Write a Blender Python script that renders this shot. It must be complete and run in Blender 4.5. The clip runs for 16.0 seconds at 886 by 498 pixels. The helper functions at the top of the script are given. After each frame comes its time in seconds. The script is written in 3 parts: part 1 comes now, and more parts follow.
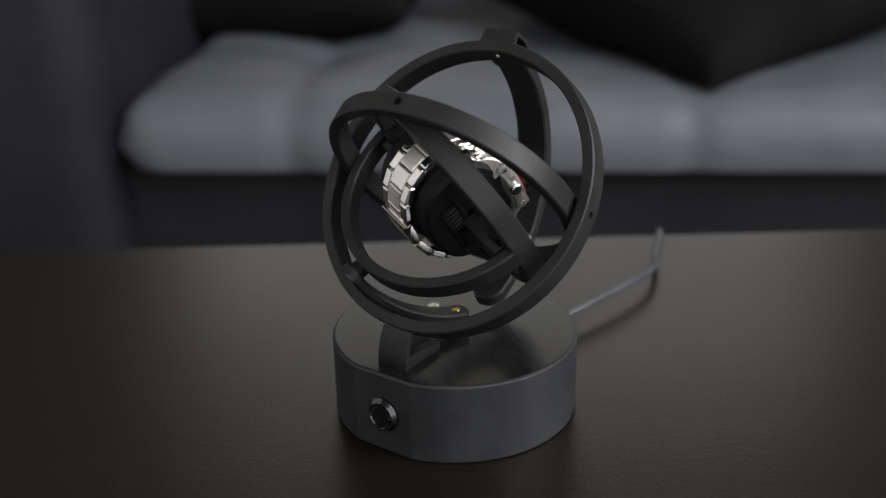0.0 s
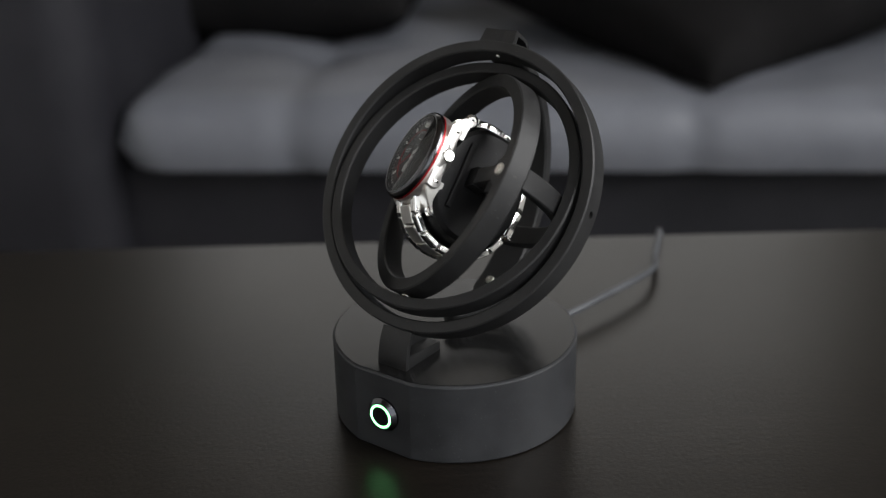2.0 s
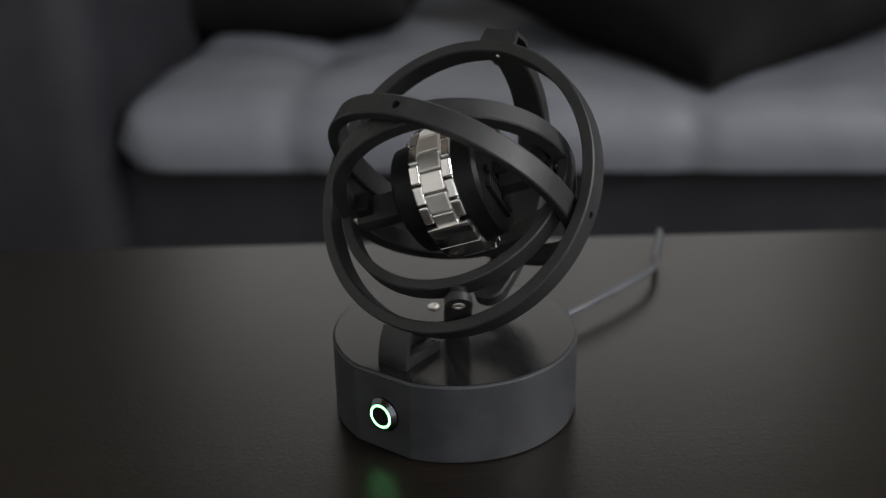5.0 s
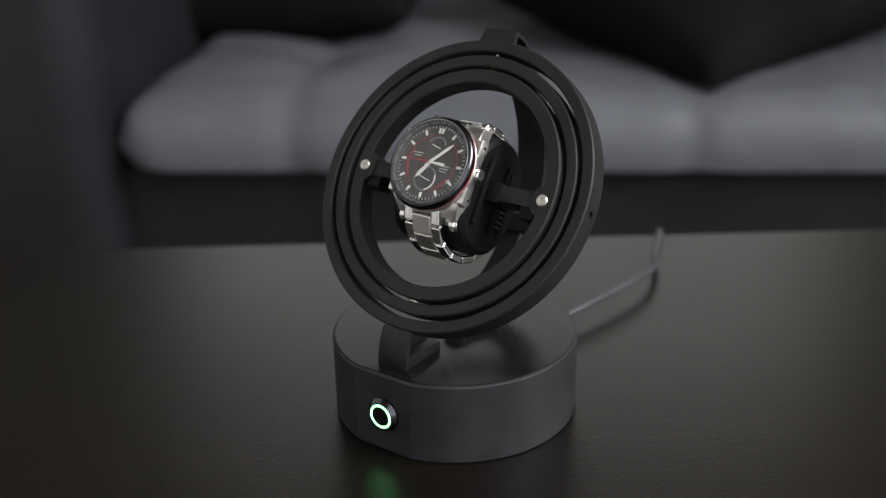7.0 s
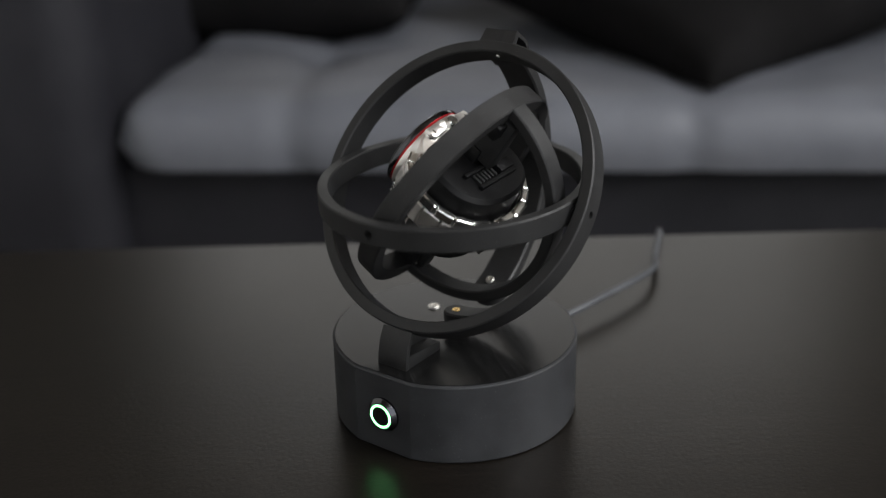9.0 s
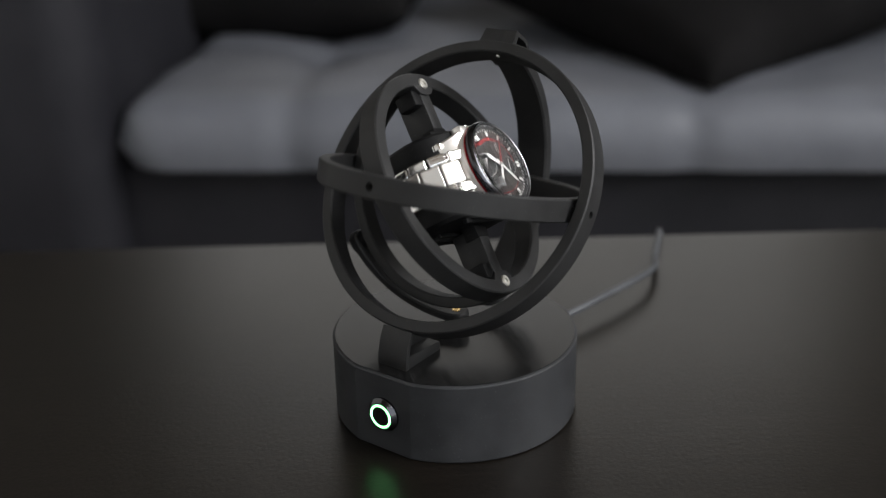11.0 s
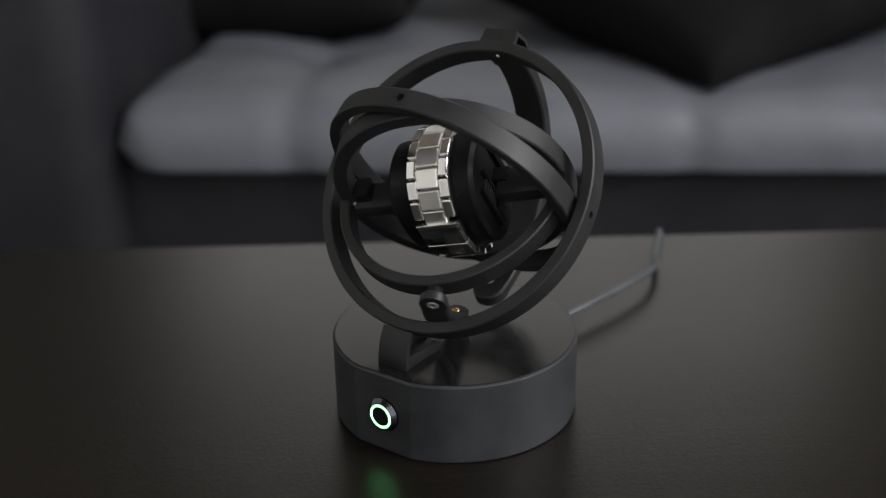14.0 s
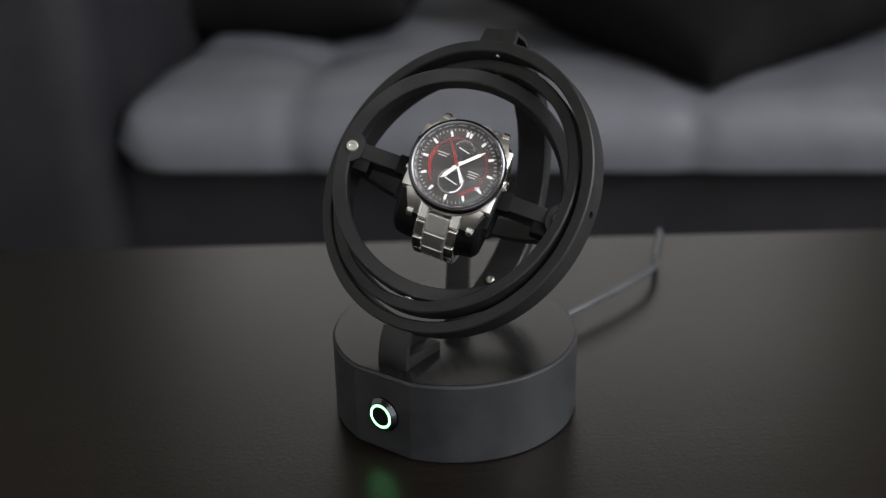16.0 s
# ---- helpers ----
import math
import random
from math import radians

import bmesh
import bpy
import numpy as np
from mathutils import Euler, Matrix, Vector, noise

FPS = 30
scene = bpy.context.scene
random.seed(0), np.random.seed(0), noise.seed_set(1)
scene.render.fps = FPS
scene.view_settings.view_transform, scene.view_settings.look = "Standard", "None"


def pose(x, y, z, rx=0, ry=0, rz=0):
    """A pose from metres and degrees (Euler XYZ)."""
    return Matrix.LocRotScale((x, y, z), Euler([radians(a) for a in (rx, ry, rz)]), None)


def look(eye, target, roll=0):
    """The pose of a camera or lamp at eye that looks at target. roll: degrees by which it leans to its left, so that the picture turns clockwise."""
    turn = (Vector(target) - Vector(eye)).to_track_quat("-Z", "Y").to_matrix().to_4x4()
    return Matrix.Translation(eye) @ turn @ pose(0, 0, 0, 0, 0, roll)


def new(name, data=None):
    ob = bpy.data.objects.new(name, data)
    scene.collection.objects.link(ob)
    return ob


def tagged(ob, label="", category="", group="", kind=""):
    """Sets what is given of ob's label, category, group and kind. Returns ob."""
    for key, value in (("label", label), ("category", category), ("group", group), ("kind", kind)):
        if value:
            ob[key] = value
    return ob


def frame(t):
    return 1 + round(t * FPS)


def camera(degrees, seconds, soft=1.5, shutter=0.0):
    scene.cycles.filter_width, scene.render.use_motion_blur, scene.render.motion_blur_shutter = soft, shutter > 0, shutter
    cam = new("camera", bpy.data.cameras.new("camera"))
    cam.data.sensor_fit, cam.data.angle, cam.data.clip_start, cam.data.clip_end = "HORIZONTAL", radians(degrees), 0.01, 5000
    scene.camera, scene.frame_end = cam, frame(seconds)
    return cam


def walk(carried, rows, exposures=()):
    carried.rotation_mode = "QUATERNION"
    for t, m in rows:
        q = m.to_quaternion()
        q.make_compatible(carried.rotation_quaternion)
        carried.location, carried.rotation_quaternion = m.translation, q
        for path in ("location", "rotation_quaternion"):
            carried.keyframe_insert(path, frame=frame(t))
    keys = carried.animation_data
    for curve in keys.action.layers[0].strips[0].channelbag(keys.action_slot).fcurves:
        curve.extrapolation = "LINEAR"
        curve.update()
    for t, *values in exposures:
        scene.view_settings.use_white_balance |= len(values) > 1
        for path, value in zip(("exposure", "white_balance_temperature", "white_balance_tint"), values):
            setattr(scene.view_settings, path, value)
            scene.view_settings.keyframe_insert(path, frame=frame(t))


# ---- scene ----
# ---------------------------------------------------------------- camera
EYE = Vector((-0.00486, -0.45908, 0.26492))
cam = camera(44.61, 16.0, soft=1.2, shutter=0.4)
cam.data.dof.use_dof = True
cam.data.dof.focus_distance = 0.470
cam.data.dof.aperture_fstop = 5.0
CAM_POSE = Matrix.Translation(EYE) @ pose(0, 0, 0, 90 - 22.1316, 0, 0) @ pose(0, 0, 0, 0, 0, -1.1052)
walk(cam, [(0.0, CAM_POSE), (16.0, CAM_POSE)], exposures=[(0.0, 0.0), (16.0, 0.0)])

# ---------------------------------------------------------------- light
world = bpy.data.worlds.new("world")
scene.world = world
world.use_nodes = True
wn = world.node_tree.nodes
sky = wn.new("ShaderNodeTexSky")
sky.sky_type = 'NISHITA'
sky.sun_disc = False
sky.sun_elevation = radians(28)
sky.sun_rotation = radians(100)
wn["Background"].inputs[1].default_value = 0.08
world.node_tree.links.new(sky.outputs[0], wn["Background"].inputs[0])


def area_light(name, place, target, sx, sy, watts, colour):
    data = bpy.data.lights.new(name, 'AREA')
    data.shape, data.size, data.size_y = 'RECTANGLE', sx, sy
    data.energy, data.color = watts, colour
    ob = new(name, data)
    ob.matrix_world = look(place, target)
    return ob


# east window daylight and two added lights, set flush in their openings
area_light("window_light_east", (1.77, -0.64, 1.53), (0.0, -0.64, 1.28), 1.8, 1.36, 98.0, (0.98, 0.98, 0.985))
# fill light added behind the camera to brighten front faces
area_light("fill_light_south", (0.55, -1.96, 0.75), (0.1, 0.2, 0.1), 1.4, 1.9, 10.5, (0.97, 0.985, 1.0))
# added light that lays the sheen on the tabletop, no window known there
area_light("table_sheen_light", (0.22, 2.77, 1.10), (0.14, 0.4, 0.2), 2.1, 0.95, 7.1, (1.0, 0.93, 0.82))


# ---------------------------------------------------------------- materials
def mat(name, colour, rough=0.5, metal=0.0, spec=0.5):
    m = bpy.data.materials.new(name)
    m.use_nodes = True
    b = m.node_tree.nodes["Principled BSDF"]
    b.inputs["Base Color"].default_value = (*colour, 1)
    b.inputs["Roughness"].default_value = rough
    b.inputs["Metallic"].default_value = metal
    b.inputs["Specular IOR Level"].default_value = spec
    return m, m.node_tree.nodes, m.node_tree.links, b


def coords(n, l, scale=(1, 1, 1), kind="Object"):
    tc = n.new("ShaderNodeTexCoord")
    mp = n.new("ShaderNodeMapping")
    mp.inputs["Scale"].default_value = scale
    l.new(tc.outputs[kind], mp.inputs["Vector"])
    return mp.outputs[0]


def noise_tex(n, l, vec, scale, detail=4.0, rough=0.55):
    t = n.new("ShaderNodeTexNoise")
    t.inputs["Scale"].default_value = scale
    t.inputs["Detail"].default_value = detail
    t.inputs["Roughness"].default_value = rough
    l.new(vec, t.inputs["Vector"])
    return t.outputs[0]


def ramp(n, l, fac, stops):
    r = n.new("ShaderNodeValToRGB")
    e = r.color_ramp.elements
    e[0].position, e[0].color = stops[0][0], (*stops[0][1], 1)
    e[1].position, e[1].color = stops[-1][0], (*stops[-1][1], 1)
    for p, c in stops[1:-1]:
        x = e.new(p)
        x.color = (*c, 1)
    l.new(fac, r.inputs[0])
    return r.outputs[0]


def bump(n, l, b, height, strength, dist, chain=None):
    k = n.new("ShaderNodeBump")
    k.inputs["Strength"].default_value = strength
    k.inputs["Distance"].default_value = dist
    l.new(height, k.inputs["Height"])
    if chain:
        l.new(chain, k.inputs["Normal"])
    l.new(k.outputs[0], b.inputs["Normal"])
    return k.outputs[0]


def plastic(name, colour, rough, layer=(0, 0, 1), pitch=0.0003, strength=0.25, spec=0.38):
    """3D-printed plastic: fine layer lines, faint dust and uneven gloss."""
    m, n, l, b = mat(name, colour, rough, 0.0, spec)
    v = coords(n, l)
    big = noise_tex(n, l, v, 60.0, 3.0)
    fine = noise_tex(n, l, v, 900.0, 2.0)
    c0 = tuple(c * 0.8 for c in colour)
    c1 = tuple(c * 1.25 for c in colour)
    mix = n.new("ShaderNodeMix")
    mix.data_type = 'RGBA'
    l.new(ramp(n, l, noise_tex(n, l, v, 1500.0, 1.0), [(0.735, (0, 0, 0)), (0.78, (0.5, 0.5, 0.5))]), mix.inputs[0])
    l.new(ramp(n, l, big, [(0.3, c0), (0.7, c1)]), mix.inputs[6])
    mix.inputs[7].default_value = (0.16, 0.155, 0.15, 1)
    l.new(mix.outputs[2], b.inputs["Base Color"])
    l.new(ramp(n, l, big, [(0.3, (rough - 0.07,) * 3), (0.7, (rough + 0.08,) * 3)]), b.inputs["Roughness"])
    w = n.new("ShaderNodeTexWave")
    w.bands_direction = 'X' if layer[0] else ('Y' if layer[1] else 'Z')
    w.inputs["Scale"].default_value = 0.314 / pitch / 2
    w.inputs["Distortion"].default_value = 0.4
    l.new(v, w.inputs["Vector"])
    k = bump(n, l, b, w.outputs[1], strength, 0.00004)
    bump(n, l, b, fine, 0.35, 0.00006, k)
    return m


M_RING = plastic("black_printed_plastic", (0.0165, 0.0165, 0.0168), 0.49, spec=0.32)
M_BASE = plastic("black_printed_base", (0.0262, 0.0272, 0.0295), 0.46, pitch=0.0004, strength=0.35)
M_DARK = plastic("matt_black_plastic", (0.0055, 0.0055, 0.0058), 0.55, spec=0.17)
M_FOAM = plastic("black_cushion_rubber", (0.005, 0.005, 0.0054), 0.5, spec=0.18)


def base_top_mat():
    m, n, l, b = mat("base_top_plastic", (0.04, 0.04, 0.04), 0.4, 0.0, 0.20)
    v2 = coords(n, l)
    lines = n.new("ShaderNodeMapping")
    lines.vector_type = 'TEXTURE'
    lines.inputs["Scale"].default_value = (1 / 800, 1 / 34, 1)
    lines.inputs["Rotation"].default_value = (0, 0, radians(13))
    l.new(v2, lines.inputs["Vector"])
    v = lines.outputs[0]
    s = noise_tex(n, l, v, 1.0, 4.0, 0.65)
    g = noise_tex(n, l, v2, 50.0, 4.0)
    l.new(ramp(n, l, s, [(0.35, (0.005,) * 3), (0.58, (0.011,) * 3), (0.72, (0.024,) * 3)]), b.inputs["Base Color"])
    mx = n.new("ShaderNodeMath")
    mx.operation = 'MULTIPLY_ADD'
    l.new(s, mx.inputs[0])
    mx.inputs[1].default_value, mx.inputs[2].default_value = 0.26, 0.08
    l.new(mx.outputs[0], b.inputs["Roughness"])
    k = bump(n, l, b, s, 0.5, 0.0001)
    bump(n, l, b, g, 0.1, 0.0001, k)
    return m


M_TOP = base_top_mat()


def steel(name, colour, rough, brushed=0.0):
    m, n, l, b = mat(name, colour, rough, 1.0)
    v = coords(n, l, (3000.0, 200.0, 200.0))
    f = noise_tex(n, l, v, 1.0, 2.0)
    l.new(ramp(n, l, f, [(0.3, (max(rough - 0.06, 0.03),) * 3), (0.7, (rough + 0.08,) * 3)]), b.inputs["Roughness"])
    if brushed:
        bump(n, l, b, f, brushed, 0.00003)
    return m


M_STEEL = steel("brushed_steel", (0.901, 0.878, 0.844), 0.36, 0.08)
M_POLISH = steel("polished_steel", (0.912, 0.901, 0.878), 0.15)
M_SCREW = steel("screw_steel", (0.70, 0.68, 0.63), 0.45)
M_BRIGHT = steel("bright_zinc", (0.82, 0.80, 0.75), 0.5)
M_BRASS = steel("brass", (0.8, 0.56, 0.22), 0.25)
M_RIM = steel("grey_rim_steel", (0.24, 0.24, 0.25), 0.3)
M_BEZEL = steel("black_bezel_steel", (0.10, 0.10, 0.108), 0.16)
M_RED = mat("red_anodised", (0.45, 0.02, 0.025), 0.25, 0.6)[0]
M_REDPAINT = mat("red_dial_print", (0.24, 0.018, 0.02), 0.5)[0]
M_WHITE = mat("white_luminous_paint", (0.8, 0.8, 0.78), 0.4)[0]
M_GREYPRINT = mat("grey_dial_print", (0.42, 0.42, 0.42), 0.5)[0]
M_FAINT = mat("faint_grey_print", (0.20, 0.20, 0.20), 0.5)[0]
# dial black lifted: grey reflection haze of the glass put into its colour
M_DIAL = plastic("black_dial", (0.045, 0.042, 0.041), 0.4, strength=0.05)
M_SUB = plastic("dark_subdial", (0.035, 0.035, 0.037), 0.35, strength=0.1)


def glass_mat():
    m, n, l, b = mat("mineral_glass", (1, 1, 1), 0.02)
    b.inputs["Transmission Weight"].default_value = 1.0
    b.inputs["IOR"].default_value = 1.40
    return m


M_GLASS = glass_mat()


def led_mat():
    m, n, l, b = mat("lit_led_ring", (0.8, 0.9, 0.8), 0.4)
    b.inputs["Emission Color"].default_value = (0.20, 1.0, 0.32, 1)
    b.inputs["Emission Strength"].default_value = 5.5
    return m


M_LED = led_mat()
M_CABLE = plastic("grey_cable_sheath", (0.062, 0.066, 0.073), 0.35, strength=0.0)


def wood_mat():
    m, n, l, b = mat("black_brown_veneer", (0.03, 0.025, 0.02), 0.33, 0.0, 0.46)
    v = coords(n, l, (12.0, 190.0, 1.0))
    v2 = coords(n, l)
    g = noise_tex(n, l, v, 1.0, 6.0, 0.65)
    big = noise_tex(n, l, v2, 6.0, 4.0)
    fine = noise_tex(n, l, v2, 420.0, 4.0, 0.7)
    grain = ramp(n, l, g, [(0.3, (0.0042, 0.0032, 0.0023)), (0.55, (0.0064, 0.0049, 0.0035)), (0.75, (0.0095, 0.0072, 0.0052))])
    speck = ramp(n, l, fine, [(0.35, (0.55, 0.55, 0.55)), (0.65, (1.5, 1.5, 1.5))])
    mul = n.new("ShaderNodeMix")
    mul.data_type, mul.blend_type = 'RGBA', 'MULTIPLY'
    mul.inputs[0].default_value = 1.0
    l.new(grain, mul.inputs[6])
    l.new(speck, mul.inputs[7])
    l.new(mul.outputs[2], b.inputs["Base Color"])
    l.new(ramp(n, l, big, [(0.3, (0.30,) * 3), (0.7, (0.34,) * 3)]), b.inputs["Roughness"])
    k = bump(n, l, b, g, 0.12, 0.0002)
    bump(n, l, b, fine, 0.4, 0.0003, k)
    return m


M_WOOD = wood_mat()


def leather(name, c0, c1, rough, spec=0.4):
    m, n, l, b = mat(name, c0, rough, 0.0, spec)
    v = coords(n, l)
    big = noise_tex(n, l, v, 7.0, 4.0)
    l.new(ramp(n, l, big, [(0.3, c0), (0.7, c1)]), b.inputs["Base Color"])
    vo = n.new("ShaderNodeTexVoronoi")
    vo.inputs["Scale"].default_value = 420.0
    l.new(v, vo.inputs["Vector"])
    k = bump(n, l, b, vo.outputs[0], 0.3, 0.0008)
    bump(n, l, b, noise_tex(n, l, v, 16.0, 3.0), 0.5, 0.006, k)
    return m


M_SEAT = leather("grey_leather", (0.106, 0.112, 0.129), (0.142, 0.149, 0.170), 0.5, 0.3)
M_SOFA = leather("dark_leather", (0.0125, 0.0125, 0.016), (0.019, 0.019, 0.023), 0.6, 0.2)
M_PILLOW = leather("charcoal_cloth", (0.007, 0.0067, 0.0069), (0.0115, 0.011, 0.0114), 0.95, 0.06)


def wall_mat(name, c0, c1, scale, rough=0.9):
    m, n, l, b = mat(name, c0, rough)
    v = coords(n, l)
    l.new(ramp(n, l, noise_tex(n, l, v, scale, 4.0), [(0.3, c0), (0.7, c1)]), b.inputs["Base Color"])
    bump(n, l, b, noise_tex(n, l, v, 90.0, 3.0), 0.2, 0.002)
    return m


M_WALL = wall_mat("painted_plaster", (0.76, 0.76, 0.75), (0.81, 0.81, 0.80), 2.0)
M_FRAME = wall_mat("white_window_paint", (0.74, 0.74, 0.73), (0.80, 0.80, 0.79), 9.0, 0.4)
M_GREYWALL = wall_mat("grey_painted_plaster", (0.16, 0.155, 0.145), (0.19, 0.185, 0.175), 2.0)
M_CEIL = wall_mat("brown_wood_ceiling", (0.13, 0.11, 0.09), (0.18, 0.155, 0.13), 3.0)
M_FLOOR = wall_mat("pale_wood_floor", (0.32, 0.30, 0.265), (0.39, 0.365, 0.325), 12.0, 0.5)


# ---------------------------------------------------------------- mesh helpers
def part(name, bm, material, parent=None, label="", smooth=28):
    me = bpy.data.meshes.new(name)
    if smooth:
        bm.normal_update()
        for f in bm.faces:
            f.smooth = True
        for e in bm.edges:
            if len(e.link_faces) == 2 and e.calc_face_angle(0.0) > radians(smooth):
                e.smooth = False
    bm.to_mesh(me)
    bm.free()
    me.materials.append(material)
    ob = new(name, me)
    if parent:
        ob.parent = parent
    if label:
        tagged(ob, label)
    return ob


def thing(name, label, category, place=None, group="", kind=""):
    ob = new(name)
    ob.empty_display_size = 0.02
    if place:
        ob.matrix_basis = place
    return tagged(ob, label, category, group, kind)


def revolve(profile, segs=96, a0=0.0, a1=360.0, swap=None):
    """Sweeps a closed profile of (radius, height) round z, all round or from a0 to a1 degrees."""
    bm = bmesh.new()
    full = abs(a1 - a0 - 360) < 1e-6
    count = segs if full else segs + 1
    rows = []
    for i in range(count):
        a = radians(a0 + (a1 - a0) * i / segs)
        rows.append([bm.verts.new((r * math.cos(a), r * math.sin(a), z)) for r, z in profile])
    k = len(profile)
    for i in range(segs):
        r0, r1 = rows[i], rows[(i + 1) % count]
        for j in range(k):
            bm.faces.new((r0[j], r1[j], r1[(j + 1) % k], r0[(j + 1) % k]))
    if not full:
        bm.faces.new(rows[0][::-1])
        bm.faces.new(rows[-1])
    bmesh.ops.recalc_face_normals(bm, faces=bm.faces)
    if swap is not None:
        bmesh.ops.transform(bm, matrix=swap, verts=bm.verts)
    return bm


def band(ri, ro, w, c=0.0006):
    """The chamfered section of a flat ring."""
    h = w / 2
    return [(ri + c, -h), (ro - c, -h), (ro, -h + c), (ro, h - c), (ro - c, h), (ri + c, h), (ri, h - c), (ri, -h + c)]


def disc(r, h, c=0.0003, segs=32, m=None):
    """A chamfered solid disc along z, from 0 to h."""
    bm = bmesh.new()
    rings = []
    for rr, z in ((r, 0), (r, h - c), (r - c, h)):
        rings.append([bm.verts.new((rr * math.cos(2 * math.pi * i / segs), rr * math.sin(2 * math.pi * i / segs), z)) for i in range(segs)])
    for a, b in zip(rings, rings[1:]):
        for i in range(segs):
            bm.faces.new((a[i], a[(i + 1) % segs], b[(i + 1) % segs], b[i]))
    bm.faces.new(rings[0][::-1])
    bm.faces.new(rings[-1])
    if m is not None:
        bmesh.ops.transform(bm, matrix=m, verts=bm.verts)
    return bm


def box(sx, sy, sz, m=None, bevel=0.0, segs=2):
    bm = bmesh.new()
    bmesh.ops.create_cube(bm, size=1.0)
    bmesh.ops.scale(bm, vec=(sx, sy, sz), verts=bm.verts)
    if bevel:
        bmesh.ops.bevel(bm, geom=bm.edges[:], offset=bevel, segments=segs, affect='EDGES', profile=0.5)
    if m is not None:
        bmesh.ops.transform(bm, matrix=m, verts=bm.verts)
    return bm


def prism(outline, h, m=None, bevel=0.0):
    """An outline in x and y, raised from z = 0 to h."""
    bm = bmesh.new()
    lo = [bm.verts.new((x, y, 0)) for x, y in outline]
    hi = [bm.verts.new((x, y, h)) for x, y in outline]
    k = len(outline)
    for i in range(k):
        bm.faces.new((lo[i], lo[(i + 1) % k], hi[(i + 1) % k], hi[i]))
    bm.faces.new(lo[::-1])
    bm.faces.new(hi)
    bmesh.ops.recalc_face_normals(bm, faces=bm.faces)
    if bevel:
        bmesh.ops.bevel(bm, geom=[e for e in bm.edges if e.calc_face_angle(0) > 0.6], offset=bevel, segments=2, affect='EDGES', profile=0.5)
    if m is not None:
        bmesh.ops.transform(bm, matrix=m, verts=bm.verts)
    return bm


def frame_prism(outline, hole, h, m):
    """An outline with a hole of as many corners, raised from z = 0 to h."""
    bm = bmesh.new()
    rows = [[bm.verts.new((x, y, z)) for x, y in pts] for pts, z in ((outline, 0), (outline, h), (hole, h), (hole, 0))]
    k = len(outline)
    for a, b in zip(rows, rows[1:] + rows[:1]):
        for i in range(k):
            bm.faces.new((a[i], a[(i + 1) % k], b[(i + 1) % k], b[i]))
    bmesh.ops.recalc_face_normals(bm, faces=bm.faces)
    bmesh.ops.transform(bm, matrix=m, verts=bm.verts)
    return bm


def join(*bms):
    out = bmesh.new()
    for b in bms:
        me = bpy.data.meshes.new("tmp")
        b.to_mesh(me)
        b.free()
        out.from_mesh(me)
        bpy.data.meshes.remove(me)
    return out


def tube(points, r, segs=10, sub=6):
    """A round tube along a smooth line through the points."""
    p = [Vector(q) for q in points]
    line = []
    for i in range(len(p) - 1):
        a, b, c, d = p[max(i - 1, 0)], p[i], p[i + 1], p[min(i + 2, len(p) - 1)]
        for k in range(sub):
            t = k / sub
            line.append(0.5 * (2 * b + (c - a) * t + (2 * a - 5 * b + 4 * c - d) * t * t + (3 * b - a - 3 * c + d) * t ** 3))
    line.append(p[-1])
    bm = bmesh.new()
    rows = []
    up = Vector((0, 0, 1))
    for i, q in enumerate(line):
        d = (line[min(i + 1, len(line) - 1)] - line[max(i - 1, 0)]).normalized()
        u = d.cross(up) if abs(d.dot(up)) < 0.95 else d.cross(Vector((1, 0, 0)))
        u.normalize()
        v = d.cross(u)
        rows.append([bm.verts.new(q + r * (math.cos(a) * u + math.sin(a) * v)) for a in [2 * math.pi * j / segs for j in range(segs)]])
    for a, b in zip(rows, rows[1:]):
        for j in range(segs):
            bm.faces.new((a[j], a[(j + 1) % segs], b[(j + 1) % segs], b[j]))
    bm.faces.new(rows[0][::-1])
    bm.faces.new(rows[-1])
    bmesh.ops.recalc_face_normals(bm, faces=bm.faces)
    return bm


# ---------------------------------------------------------------- the winder's plan
CENTRE = Vector((0.0008, 0.0, 0.1088))
AZ, EL = 0.63205, 0.61177
E3 = Vector((-math.sin(AZ) * math.cos(EL), -math.cos(AZ) * math.cos(EL), math.sin(EL)))
E1 = Vector((0, 0, 1)).cross(E3).normalized()
E2 = E3.cross(E1)
RING_POSE = Matrix.Translation(CENTRE) @ Matrix((E1, E2, E3)).transposed().to_4x4()
BASE_R, BASE_H = 0.0575, 0.0382
R1O, R1I, W1 = 0.0688, 0.0633, 0.0114
R2O, R2I, W2 = 0.0613, 0.0560, 0.0100
R3O, R3I, W3 = 0.0545, 0.0480, 0.0102
HOOP_O, HOOP_I = 0.0548, 0.0498
RS = 0.0490
DIAL_OUT, DIAL_UP = 0.0236, 0.0024

# knots of the crank's turn: seconds, degrees, degrees a second
TURN = ((0.0, -211.9, 85.7), (5.4, 250.9, 85.7), (6.3, 322.3, 74.0), (6.5, 336.4, 64.0), (7.0, 357.8, 13.0), (7.3, 359.6, 1.0),
        (7.5, 358.8, -9.0), (8.0, 345.2, -46.0), (8.5, 314.6, -77.0), (8.9, 281.0, -85.6), (16.0, -327.0, -85.7))


def crank_angle(t):
    for (t0, a0, v0), (t1, a1, v1) in zip(TURN, TURN[1:]):
        if t <= t1 + 1e-9:
            h = t1 - t0
            s = (t - t0) / h
            return ((2 * s ** 3 - 3 * s * s + 1) * a0 + (s ** 3 - 2 * s * s + s) * h * v0
                    + (3 * s * s - 2 * s ** 3) * a1 + (s ** 3 - s * s) * h * v1)
    return TURN[-1][1]


